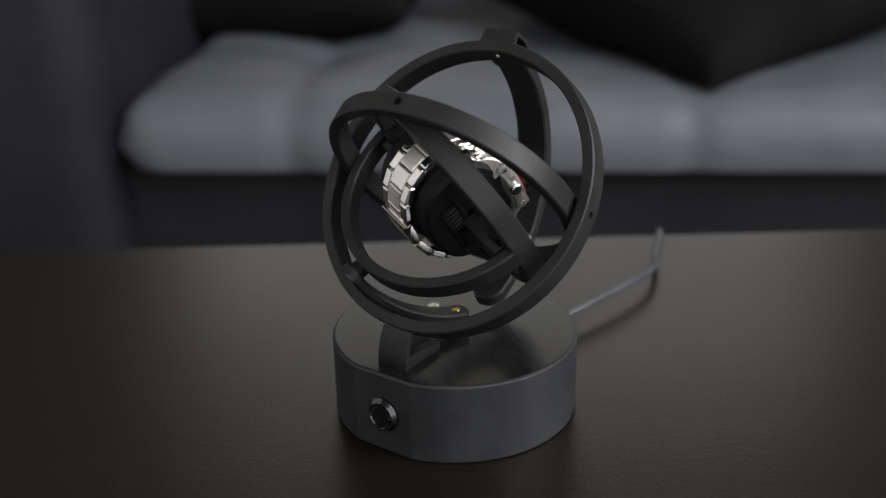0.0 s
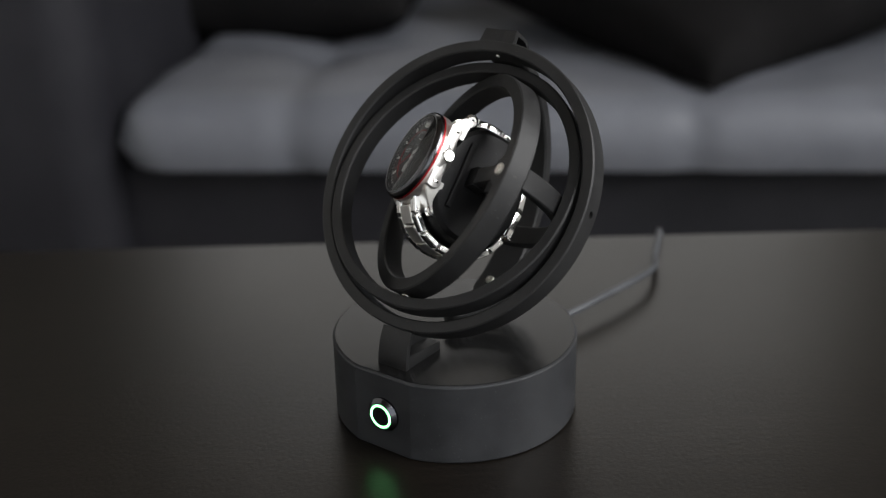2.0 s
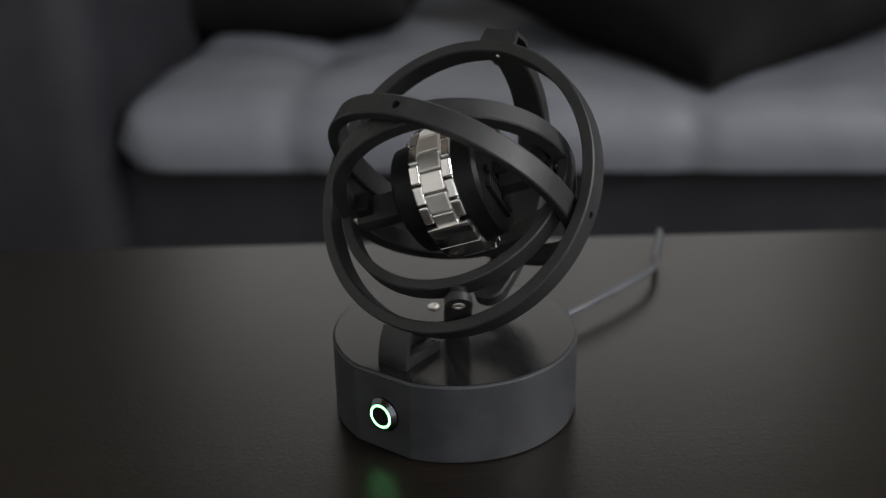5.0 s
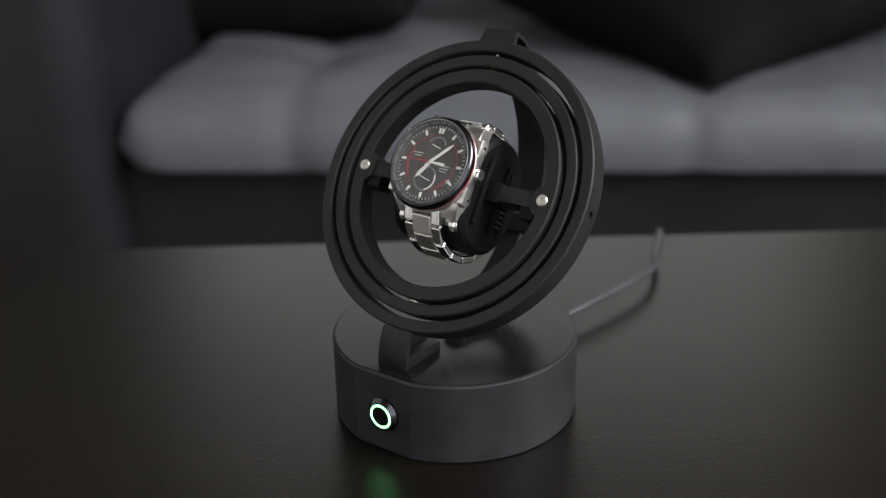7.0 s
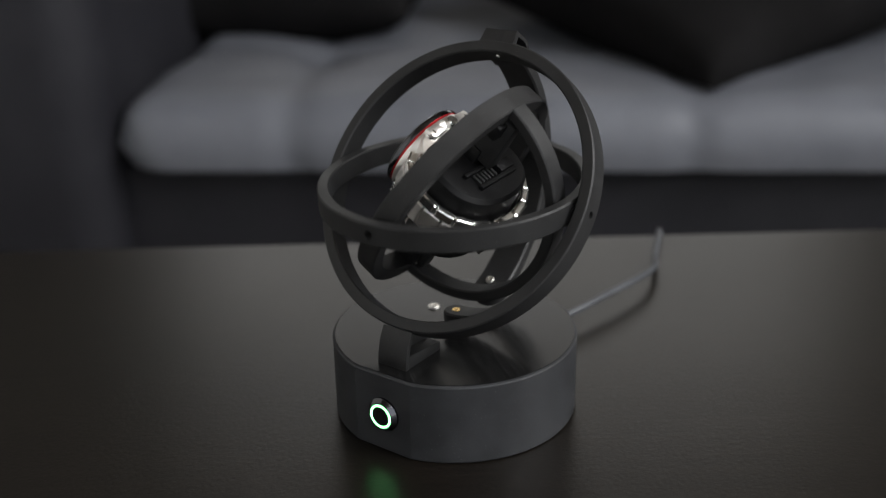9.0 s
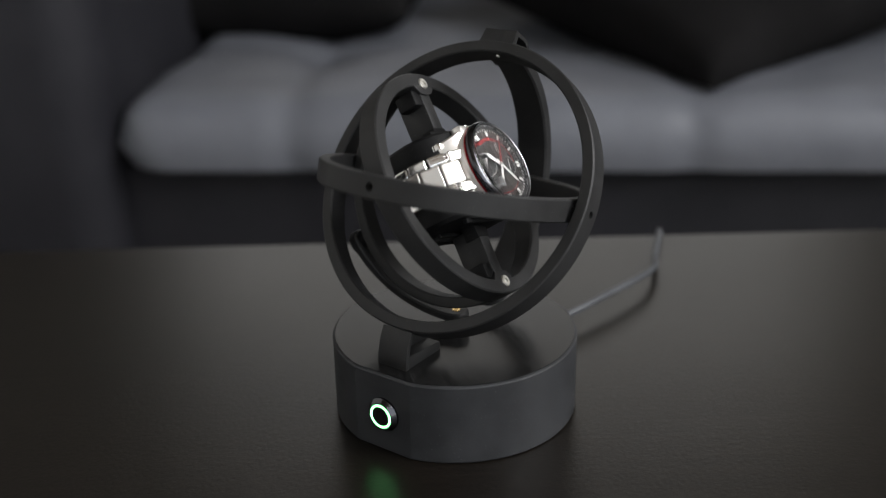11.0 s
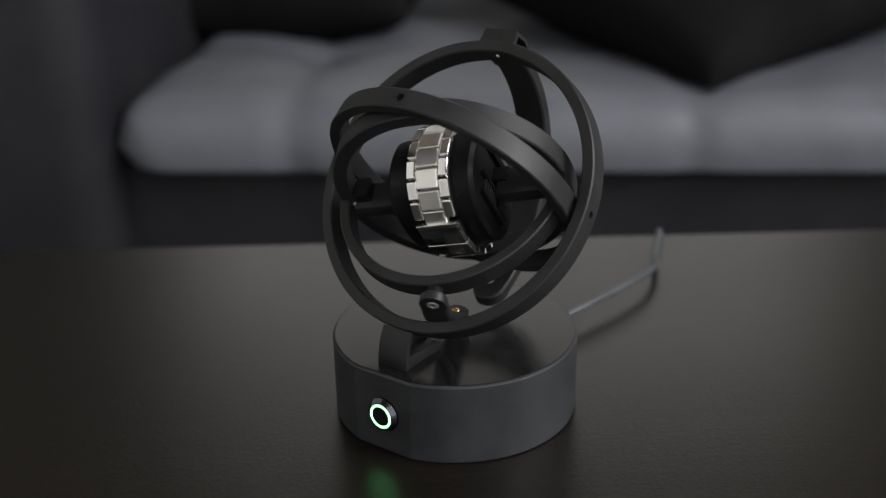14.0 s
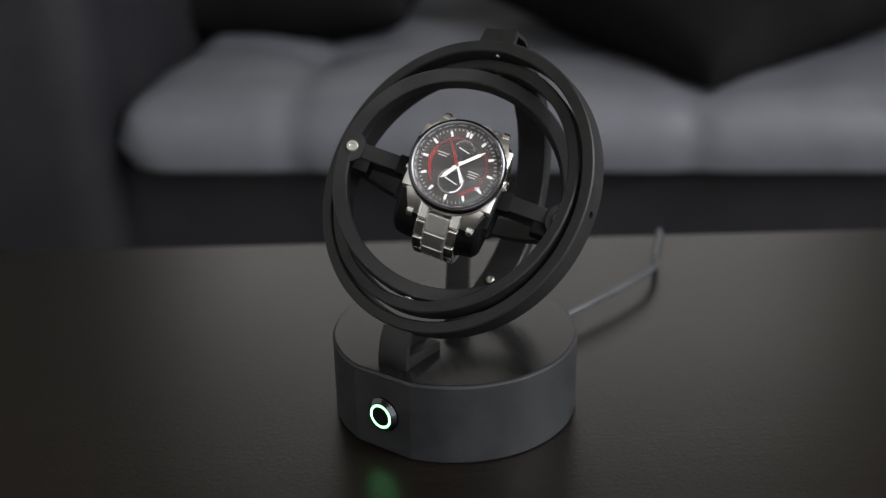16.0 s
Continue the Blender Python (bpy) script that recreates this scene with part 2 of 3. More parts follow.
def gimbal(t):
    """The poses of the middle ring, the inner ring and the crank: the inner ring's axis goes round the upright at a fixed slope."""
    a = radians(crank_angle(t))
    nrm = Matrix.Rotation(a, 3, 'Z') @ E3
    a3 = nrm.cross(E1).normalized()
    mid = Matrix((E1, a3, E1.cross(a3))).transposed().to_4x4()
    inn = Matrix((a3.cross(nrm), a3, nrm)).transposed().to_4x4()
    place = Matrix.Translation(CENTRE)
    return place @ mid, place @ inn, place @ Matrix.Rotation(a, 4, 'Z')


XZ = Matrix.Rotation(radians(90), 4, 'X')       # round z -> round -y
YZ = Matrix.Rotation(radians(90), 4, 'Y')       # along z -> along x


# ---------------------------------------------------------------- room
def slab(name, sx, sy, sz, place, material, label, kind="structure"):
    ob = part(name, box(sx, sy, sz), material, None, label, 0)
    ob.matrix_basis = place
    return tagged(ob, label, name.split("_")[0], "", kind)


FLOOR_Z = -0.45
X0, X1, Y0, Y1, ZT = -2.2, 1.8, -2.0, 2.8, 2.5


def wall_with_opening(name, length, place, o0, o1, z0, z1, label, paint=M_WALL):
    """A wall along x, with thickness along y and one opening through it."""
    t = 0.12
    h0, h1 = FLOOR_Z, ZT
    bm = join(box(o0 + length / 2, t, h1 - h0, pose((o0 - length / 2) / 2, 0, (h0 + h1) / 2)),
              box(length / 2 - o1, t, h1 - h0, pose((o1 + length / 2) / 2, 0, (h0 + h1) / 2)),
              box(o1 - o0, t, z0 - h0, pose((o0 + o1) / 2, 0, (h0 + z0) / 2)),
              box(o1 - o0, t, h1 - z1, pose((o0 + o1) / 2, 0, (h1 + z1) / 2)))
    ob = part(name, bm, paint, None, "", 0)
    ob.matrix_basis = place
    return tagged(ob, label, "wall", "", "structure")


slab("floor", X1 - X0 + 0.3, Y1 - Y0 + 0.3, 0.1, pose(-0.2, 0.4, FLOOR_Z - 0.05), M_FLOOR, "pale living room floor")
slab("ceiling", X1 - X0 + 0.3, Y1 - Y0 + 0.3, 0.1, pose(-0.2, 0.4, ZT + 0.05), M_CEIL, "plain brown wooden ceiling")
# opening made up to hold the added north light
wall_with_opening("wall_north", X1 - X0 + 0.24, pose(-0.2, Y1 + 0.06, 0), -0.65, 1.49, 0.60, 1.60, "grey plaster wall with a low wide opening for an added light", M_GREYWALL)
# unseen opening, made up to seat the south fill light
wall_with_opening("wall_south", X1 - X0 + 0.24, pose(-0.2, Y0 - 0.06, 0), 0.05, 1.45, -0.2, 1.7, "plain plaster wall with a tall opening for a fill light behind the camera")
slab("wall_west", 0.12, Y1 - Y0, ZT - FLOOR_Z, pose(X0 - 0.06, 0.4, (ZT + FLOOR_Z) / 2), M_WALL, "plain plaster wall beside the sofa")
wall_with_opening("wall_east", Y1 - Y0, pose(X1 + 0.06, 0.4, 0, 0, 0, 90), -1.96, -0.12, 0.82, 2.24, "plain plaster wall with a large window")


def window_east():
    """White frame of the large window, with one upright bar that parts the sashes."""
    w = thing("window_1", "white window frame with two sashes in the plaster wall", "window", pose(1.735, -0.64, 1.53), "", "structure")
    for y in (-0.915, 0.915):
        part("window_frame", box(0.05, 0.05, 1.42, pose(0, y, 0), 0.004), M_FRAME, w)
    for z in (-0.695, 0.695):
        part("window_frame", box(0.05, 1.78, 0.05, pose(0, 0, z), 0.004), M_FRAME, w)
    part("mullion", box(0.04, 0.06, 1.33, pose(0, 0.76, 0), 0.004), M_FRAME, w)


window_east()


# ---------------------------------------------------------------- coffee table
def coffee_table():
    t = thing("coffee_table", "black-brown wood veneer coffee table with a smooth top", "table", pose(0, 0.2094, 0, 0, 0, 1.0))
    part("tabletop", box(1.18, 0.78, 0.05, pose(0, -0.39, -0.025), 0.0025), M_WOOD, t, "", 0)
    for x in (-0.55, 0.55):
        for y in (-0.74, -0.04):
            part("leg", box(0.05, 0.05, 0.40, pose(x, y, -0.25), 0.002), M_WOOD, t)


coffee_table()


# ---------------------------------------------------------------- sofa
def puff(sx, sy, sz, nx, ny, dents, seams=(), rc=0.06, re=0.055):
    """A padded cushion: rounded box with a crowned, dented, lightly creased top; origin at the middle of its underside."""
    bm = bmesh.new()
    grid = {}
    hx, hy = sx / 2, sy / 2
    for i in range(nx + 1):
        for j in range(ny + 1):
            u, v = -1 + 2 * i / nx, -1 + 2 * j / ny
            x, y = u * hx, v * hy
            cx, cy = max(abs(x) - (hx - rc), 0.0), max(abs(y) - (hy - rc), 0.0)
            if cx > 0 and cy > 0:
                k = max(cx, cy) / math.hypot(cx, cy)
                cx, cy = cx * k, cy * k
                x, y = math.copysign(hx - rc + cx, x), math.copysign(hy - rc + cy, y)
                inset = rc - math.hypot(cx, cy)
            else:
                inset = min(hx - abs(x), hy - abs(y))
            edge = math.sqrt(max(0.0, 1 - (1 - min(max(inset, 0.0) / re, 1.0)) ** 2))
            z = sz * (0.30 + 0.70 * edge) + 0.006 * (1 - u * u) * (1 - v * v)
            front = math.exp(-((v + 1) / 0.10) ** 2)
            for sx0 in seams:
                near = math.exp(-((x - sx0) / 0.020) ** 2)
                z -= 0.005 * near * edge
                y += 0.006 * near * front
            z -= 0.006 * math.exp(-((y + 0.13) / 0.05) ** 2) * edge
            for dx, dy, dr, dd in dents:
                z -= dd * math.exp(-((x - dx) ** 2 + (y - dy) ** 2) / (2 * dr * dr))
            z += edge * (0.002 * noise.noise((x * 5, y * 9, 0.3)) + 0.003 * noise.noise((x * 13, y * 20, 4.3)))
            grid[i, j] = bm.verts.new((x, y, z))
    low = {}
    for i in range(nx + 1):
        for j in range(ny + 1):
            if i in (0, nx) or j in (0, ny):
                v = grid[i, j].co
                low[i, j] = bm.verts.new((v.x * 0.985, v.y * 0.985, 0))
    for i in range(nx):
        for j in range(ny):
            bm.faces.new((grid[i, j], grid[i + 1, j], grid[i + 1, j + 1], grid[i, j + 1]))
    rim = [(i, 0) for i in range(nx)] + [(nx, j) for j in range(ny)] + [(i, ny) for i in range(nx, 0, -1)] + [(0, j) for j in range(ny, 0, -1)]
    for a, b in zip(rim, rim[1:] + rim[:1]):
        bm.faces.new((low[a], low[b], grid[b], grid[a]))
    bm.faces.new([low[k] for k in rim][::-1])
    bmesh.ops.recalc_face_normals(bm, faces=bm.faces)
    return bm


def sofa():
    s = thing("sofa", "dark leather sofa with a tufted grey seat", "sofa", pose(0, 0.68, 0, 0, 0, -3.5))
    tufts = [-0.680 + 0.44 * k for k in range(4)]
    dents = [(x + dx, -0.13 + dy, r, d) for x in tufts for dx, dy, r, d in ((0, 0, 0.042, 0.016), (0.015, -0.08, 0.03, 0.010), (-0.01, 0.10, 0.04, 0.010))]
    o = part("seat_cushion", puff(1.775, 0.86, 0.080, 150, 100, dents, tufts), M_SEAT, s, "grey leather tufted seat cushion", 60)
    o.matrix_basis = pose(0.507, 0.42, -0.105)
    o = part("base_frame", box(1.80, 0.80, 0.275, None, 0.02, 4), M_SOFA, s)
    o.matrix_basis = pose(0.51, 0.435, -0.2435)
    for x in (-0.525, 1.545):
        o = part("armrest", box(0.30, 1.05, 0.62, None, 0.06, 5), M_SOFA, s)
        o.matrix_basis = pose(x, 0.50, -0.07)
    o = part("backrest", box(2.36, 0.22, 0.72, pose(0, 0, 0, -8), 0.07, 5), M_SOFA, s)
    o.matrix_basis = pose(0.51, 1.02, 0.03)
    for x in (-0.5, 1.52):
        for y in (0.06, 0.95):
            part("foot", box(0.06, 0.06, 0.075, pose(x, y, -0.4135), 0.004), M_SOFA, s)


sofa()


def throw_pillow(place, label, sx=0.46, sy=0.46, sz=0.16):
    bm = bmesh.new()
    n = 28
    for side in (1, -1):
        grid = {}
        for i in range(n + 1):
            for j in range(n + 1):
                u, v = -1 + 2 * i / n, -1 + 2 * j / n
                k = 1 - 0.10 * (1 - abs(u) ** 2) * abs(v) ** 3
                k2 = 1 - 0.10 * (1 - abs(v) ** 2) * abs(u) ** 3
                th = ((1 - u * u) * (1 - v * v)) ** 0.42
                grid[i, j] = bm.verts.new((u * sx / 2 * k2, v * sy / 2 * k, side * (0.004 + sz / 2 * th + 0.006 * noise.noise((u * 2.2, v * 2.2, side * 3.0)) * th)))
        for i in range(n):
            for j in range(n):
                q = (grid[i, j], grid[i + 1, j], grid[i + 1, j + 1], grid[i, j + 1])
                bm.faces.new(q if side > 0 else q[::-1])
    bmesh.ops.remove_doubles(bm, verts=bm.verts, dist=0.0085)
    bmesh.ops.recalc_face_normals(bm, faces=bm.faces)
    ob = part("throw_pillow", bm, M_PILLOW, None, "", 80)
    ob.matrix_basis = place
    return tagged(ob, label, "pillow", "pillows on the sofa")


throw_pillow(pose(-0.216, 1.235, 0.030, 5, 0, -10), "charcoal throw pillow lying on the sofa seat", 0.42, 0.42, 0.15)
throw_pillow(Matrix.Translation((0.362, 1.04, 0.057)) @ pose(0, 0, 0, 12, 0, -9) @ pose(0, 0, 0, 0, 0, 43), "charcoal throw pillow lying with one corner forward", 0.52, 0.52, 0.16)
throw_pillow(Matrix.Translation((1.02, 1.19, 0.036)) @ pose(0, 0, 0, 7, 0, 6) @ pose(0, 0, 0, 0, 0, 40), "charcoal throw pillow at the far end of the seat", 0.50, 0.50, 0.16)


# ---------------------------------------------------------------- watch winder
CR_I, CR_LOW = 0.0580, 0.0616
ARM_O, ARM_I, ARM_W = 0.0695, 0.0637, 0.0165
ARM_X = 0.0014
FACING = math.atan2(E3.y, E3.x)                 # the way the base's flat and button look
FLAT_D = 0.0555


def base_body():
    bm = bmesh.new()
    c = 0.0011
    levels = ((BASE_R - 0.0006, FLAT_D - 0.0006, 0.0), (BASE_R, FLAT_D, 0.0008), (BASE_R, FLAT_D, BASE_H - c), (BASE_R - 0.0003, FLAT_D - 0.0003, BASE_H - 0.0004), (BASE_R - c, FLAT_D - c, BASE_H - 0.0001))
    rings = []
    for r, d, z in levels:
        half = math.acos(d / r)
        n = 144
        ring = []
        for i in range(n + 1):
            a = FACING + half + (2 * math.pi - 2 * half) * i / n
            ring.append(bm.verts.new((r * math.cos(a), r * math.sin(a), z)))
        rings.append(ring)
    for a, b in zip(rings, rings[1:]):
        k = len(a)
        for i in range(k):
            bm.faces.new((a[i], a[(i + 1) % k], b[(i + 1) % k], b[i]))
    bm.faces.new(rings[0][::-1])
    bm.faces.new(rings[-1])
    bmesh.ops.recalc_face_normals(bm, faces=bm.faces)
    return bm


def screw_bm(r, m, h=0.0012):
    """A flat screw head along z with a recessed socket."""
    return revolve([(0.0001, 0.0), (r, 0.0), (r, h * 0.6), (r * 0.86, h), (r * 0.45, h), (r * 0.38, h * 0.35), (0.0001, h * 0.35)], 20, swap=m)


def toward(d, origin=Vector((0, 0, 0))):
    """The pose at origin whose z looks along d."""
    return Matrix.Translation(origin) @ Vector(d).to_track_quat('Z', 'Y').to_matrix().to_4x4()


def ring_mesh(ri, ro, w, way, bore):
    """A flat ring with a bore through it on both sides, along way."""
    me = bpy.data.meshes.new("ring_blank")
    blank = revolve(band(ri, ro, w), 128)
    blank.to_mesh(me)
    blank.free()
    ob = new("ring_blank", me)
    cut_me = bpy.data.meshes.new("drill")
    drill = join(*[disc(bore, ro - ri + 0.004, 0.0001, 24, toward(d, Vector(d) * (ri - 0.002))) for d in (Vector(way), -Vector(way))])
    drill.to_mesh(cut_me)
    drill.free()
    cut = new("drill", cut_me)
    mod = ob.modifiers.new("bore", 'BOOLEAN')
    mod.operation, mod.solver, mod.object = 'DIFFERENCE', 'EXACT', cut
    bpy.context.view_layer.update()
    done = bpy.data.meshes.new_from_object(ob.evaluated_get(bpy.context.evaluated_depsgraph_get()))
    bm = bmesh.new()
    bm.from_mesh(done)
    for o in (ob, cut):
        bpy.data.objects.remove(o)
    for m in (me, cut_me, done):
        bpy.data.meshes.remove(m)
    return bm


def arc_band(r0, r1, a0, a1, thick, w, m, segs=40, c=0.0008):
    """A curved strip in the x-z plane whose inner radius goes from r0 to r1."""
    bm = bmesh.new()
    rows = []
    for i in range(segs + 1):
        f = i / segs
        a, r = radians(a0 + (a1 - a0) * f), r0 + (r1 - r0) * f
        rows.append([bm.verts.new((q * math.cos(a), y, q * math.sin(a))) for q, y in band(r, r + thick, w, c)])
    k = len(rows[0])
    for p, q in zip(rows, rows[1:]):
        for j in range(k):
            bm.faces.new((p[j], q[j], q[(j + 1) % k], p[(j + 1) % k]))
    bm.faces.new(rows[0][::-1])
    bm.faces.new(rows[-1])
    bmesh.ops.recalc_face_normals(bm, faces=bm.faces)
    bmesh.ops.transform(bm, matrix=m, verts=bm.verts)
    return bm


winder = thing("watch_winder", "black 3D-printed gyroscope watch winder on a round base", "watch winder")


def build_stand():
    part("base", base_body(), M_BASE, winder, "round black base with a front flat", 9)
    half = math.acos((FLAT_D - 0.0012) / (BASE_R - 0.0012))
    r = BASE_R - 0.0012
    pts = [(r * math.cos(FACING + half + (2 * math.pi - 2 * half) * i / 120), r * math.sin(FACING + half + (2 * math.pi - 2 * half) * i / 120)) for i in range(121)]
    part("base_lid", prism(pts, 0.0010, pose(0, 0, BASE_H - 0.0008)), M_TOP, winder, "brushed black base lid")
    # push button with its lit ring
    f = Vector((math.cos(FACING), math.sin(FACING), 0))
    seat = toward(f, f * FLAT_D + Vector((-f.y, f.x, 0)) * 0.0008 + Vector((0, 0, 0.0187)))
    b = part("button", revolve([(0.0001, -0.001), (0.0080, -0.001), (0.0080, 0.0010), (0.0074, 0.0017), (0.0064, 0.0029), (0.0060, 0.0029), (0.0057, 0.0025), (0.0001, 0.0025)], 48, swap=seat), M_BEZEL, winder, "black metal push button")
    glow = part("light_ring", revolve([(0.0047, 0.0025), (0.0056, 0.0025), (0.0056, 0.0029), (0.0047, 0.0029)], 48, swap=seat), M_LED, b, "glowing white-green ring light")
    part("button_cap", disc(0.0045, 0.0007, 0.0002, 32, seat @ pose(0, 0, 0.0023)), M_DARK, b)
    # motor hub and lid screw
    part("hub", disc(0.0055, CENTRE.z - CR_LOW - 0.0038 - BASE_H, 0.0006, 32, pose(CENTRE.x, CENTRE.y, BASE_H)), M_DARK, winder)
    part("screw", screw_bm(0.0030, pose(-0.0099, 0.0225, BASE_H + 0.0001)), M_BRIGHT, winder, "small steel screw")
    # fixed outer ring
    o = part("outer_ring", ring_mesh(R1I, R1O, W1, (1, 0, 0), 0.0016), M_RING, winder)
    o.matrix_basis = RING_POSE @ pose(0, 0, 0.005 - W1 / 2)
    s = part("screw", screw_bm(0.0010, toward((0, -1, 0), Vector((-0.0004, R1I + 0.0001, 0.0002))), 0.0007), M_SCREW, winder, "small steel screw")
    s.matrix_basis = RING_POSE
    # arm behind the ring, from its top round the back
    a = part("support_arm", revolve(band(ARM_I, ARM_O, ARM_W, 0.0008), 72, -31.0, 84.0, swap=YZ), M_RING, winder, "curved black support arm")
    a.matrix_basis = RING_POSE @ pose(ARM_X, 0, 0)
    ang = radians(-31)
    lug_dir = Vector((0, math.sin(ang), -math.cos(ang)))
    l = part("arm_lug", disc(ARM_W / 2, ARM_O - ARM_I, 0.0008, 32, toward(-lug_dir, lug_dir * ARM_O)), M_RING, winder)
    l.matrix_basis = RING_POSE @ pose(ARM_X, 0, 0)
    ang = radians(-28)
    lug_dir = Vector((0, math.sin(ang), -math.cos(ang)))
    s = part("screw", screw_bm(0.0022, toward(-lug_dir, lug_dir * (ARM_I + 0.0002))), M_SCREW, winder, "small steel screw")
    s.matrix_basis = RING_POSE
    # block that ties the arm to the ring's top
    rim = [(-0.0050, 0.0656), (-0.0046, 0.0745), (0.0060, 0.0745), (0.0150, 0.0690), (0.0150, 0.0640)]
    across = Matrix(((0, 0, 1, -0.0102), (0, 1, 0, 0), (-1, 0, 0, 0), (0, 0, 0, 1)))
    solid = prism(rim, 0.0122, across, 0.0005)
    for v in solid.verts:                       # sloping end
        if v.co.x < -0.0092 and v.co.y > 0.070:
            v.co.x += 0.0014
    hole = [(-0.0022, 0.0672), (-0.0018, 0.0728), (0.0052, 0.0730), (0.0122, 0.0686), (0.0122, 0.0662)]
    t = part("top_bracket", join(solid, frame_prism(rim, hole, 0.0062, across @ pose(0, 0, 0.0121))), M_RING, winder, "black bracket with an open end")
    t.matrix_basis = RING_POSE
    # wedge that carries the ring's foot on the base
    z0 = BASE_H
    out = Vector((f.x, f.y, 0))
    side = Vector((-f.y, f.x, 0))
    prof = [(0.0450, 0.0), (0.0440, 0.0105), (0.0420, 0.0164), (0.0350, 0.0118), (0.0240, 0.0064), (0.0220, 0.0050), (0.0220, 0.0)]
    front = [(0.0480, 0.0), (0.0474, 0.0060), (0.0458, 0.0120), (0.0432, 0.0172), (0.0414, 0.0160), (0.0436, 0.0110), (0.0450, 0.0060), (0.0455, 0.0)]
    low = [(0.0456, 0.0), (0.0452, 0.0062), (0.0240, 0.0046), (0.0221, 0.0040), (0.0221, 0.0)]
    w = 0.0156
    m = Matrix((out, Vector((0, 0, 1)), side)).transposed().to_4x4()
    m.translation = side * (-w / 2) + Vector((0, 0, z0))
    wall = m.copy()
    wall.translation = m.translation + side * 0.0002
    part("foot_bracket", join(prism(front, w, m, 0.0003), prism(low, w - 0.0004, wall, 0.0003), prism(prof, w * 0.55, wall, 0.0003)), M_RING, winder, "hollow wedge bracket")
    return glow, f


light_ring, button_way = build_stand()


def build_middle():
    o = part("middle_ring", ring_mesh(R2I, R2O, W2, (0, 1, 0), 0.0019), M_RING, winder)
    for s in (1, -1):
        part("pivot_pin", disc(0.0012, R1I - R2O + 0.003, 0.0002, 16, toward((s, 0, 0), Vector((s * (R2O - 0.0015), 0, 0)))), M_BRASS, o, "brass pivot pin")
        part("spacer", disc(0.0030, 0.0010, 0.0002, 20, toward((s, 0, 0), Vector((s * (R2O - 0.0002), 0, 0)))), M_DARK, o)
    return o


middle_ring = build_middle()


def lug_outline(s):
    """The lug inside the inner ring that takes the holder's screw, on the side s of x."""
    return [(s * x, y) for x, y in ((R3I + 0.002, -0.0085), (0.0462, -0.0062), (0.0442, -0.0042), (0.0435, 0.0), (0.0442, 0.0042), (0.0462, 0.0062), (R3I + 0.002, 0.0085))]


def build_inner():
    o = part("inner_ring", revolve(band(R3I, R3O, W3), 128), M_RING, winder)
    for s in (1, -1):
        part("lug", prism(lug_outline(s), W3 - 0.0004, pose(0, 0, -W3 / 2 + 0.0002)), M_RING, o)
        part("screw", screw_bm(0.0027, pose(s * RS, 0, W3 / 2 - 0.0003)), M_SCREW, o, "steel socket screw")
        part("screw", screw_bm(0.0022, pose(s * RS, 0, -W3 / 2 + 0.0003, 180)), M_SCREW, o, "steel socket screw")
        part("pivot_pin", disc(0.0012, R2I - R3O + 0.003, 0.0002, 16, toward((0, s, 0), Vector((0, s * (R3O - 0.0015), 0)))), M_BRASS, o, "brass pivot pin")
        part("washer", disc(0.0024, 0.0007, 0.0002, 20, toward((0, s, 0), Vector((0, s * (R3O + 0.0003), 0)))), M_BRIGHT, o, "bright steel washer")
        part("clamp_block", box(0.0072, 0.0060, 0.0100, pose(s * 0.0424, -0.0060, -0.0016), 0.0006), M_DARK, o)
        # holder arm from the lug to the cushion
        part("holder_arm", box(0.0250, 0.0072, 0.0140, pose(s * 0.0345, 0, -0.0030), 0.0006), M_RING, o)
    # half hoop behind, and the boss that the crank turns
    part("rear_hoop", revolve(band(HOOP_I, HOOP_O, 0.0095, 0.0006), 72, 185.0, 355.0, swap=XZ), M_RING, o, "half hoop behind the ring")
    part("boss", disc(0.0042, CR_I - HOOP_O + 0.0012, 0.0004, 24, toward((0, 0, -1), Vector((0, 0, -HOOP_O + 0.0004)))), M_DARK, o)
    # cushion that carries the watch
    cu = bmesh.new()
    n = 44
    rows = []
    for x, g in ((-0.0199, 0.80), (-0.0196, 0.90), (-0.0180, 0.97), (-0.0130, 1.0), (0.0130, 1.0), (0.0180, 0.97), (0.0196, 0.90), (0.0199, 0.80)):
        rows.append([cu.verts.new((x, -0.0012 + 0.0265 * g * math.copysign(abs(math.sin(q)) ** 0.86, math.sin(q)), -0.0040 + 0.0215 * g * math.copysign(abs(math.cos(q)) ** 0.86, math.cos(q))))
                     for q in [2 * math.pi * j / n for j in range(n)]])
    for a, b in zip(rows, rows[1:]):
        for j in range(n):
            cu.faces.new((a[j], a[(j + 1) % n], b[(j + 1) % n], b[j]))
    cu.faces.new(rows[0][::-1])
    cu.faces.new(rows[-1])
    bmesh.ops.recalc_face_normals(cu, faces=cu.faces)
    c = part("cushion", cu, M_FOAM, o, "rounded black watch cushion")
    for s in (1, -1):
        # end of the cushion: rails either side of the spindle, a toothed slide between two of them
        for z, w in ((-0.0150, 0.0022), (-0.0072, 0.0020), (0.0078, 0.0026)):
            part("slot_rail", box(0.0030, 0.0350 - abs(z) * 0.6, w, pose(s * 0.0205, -0.0012, z), 0.0004), M_DARK, c)
        part("slider", box(0.0040, 0.0100, 0.0052, pose(s * 0.0206, 0.0075, -0.0111), 0.0005), M_DARK, c)
        part("spindle", box(0.0110, 0.0090, 0.0075, pose(s * 0.0215, 0, 0.0005), 0.0006), M_DARK, c)
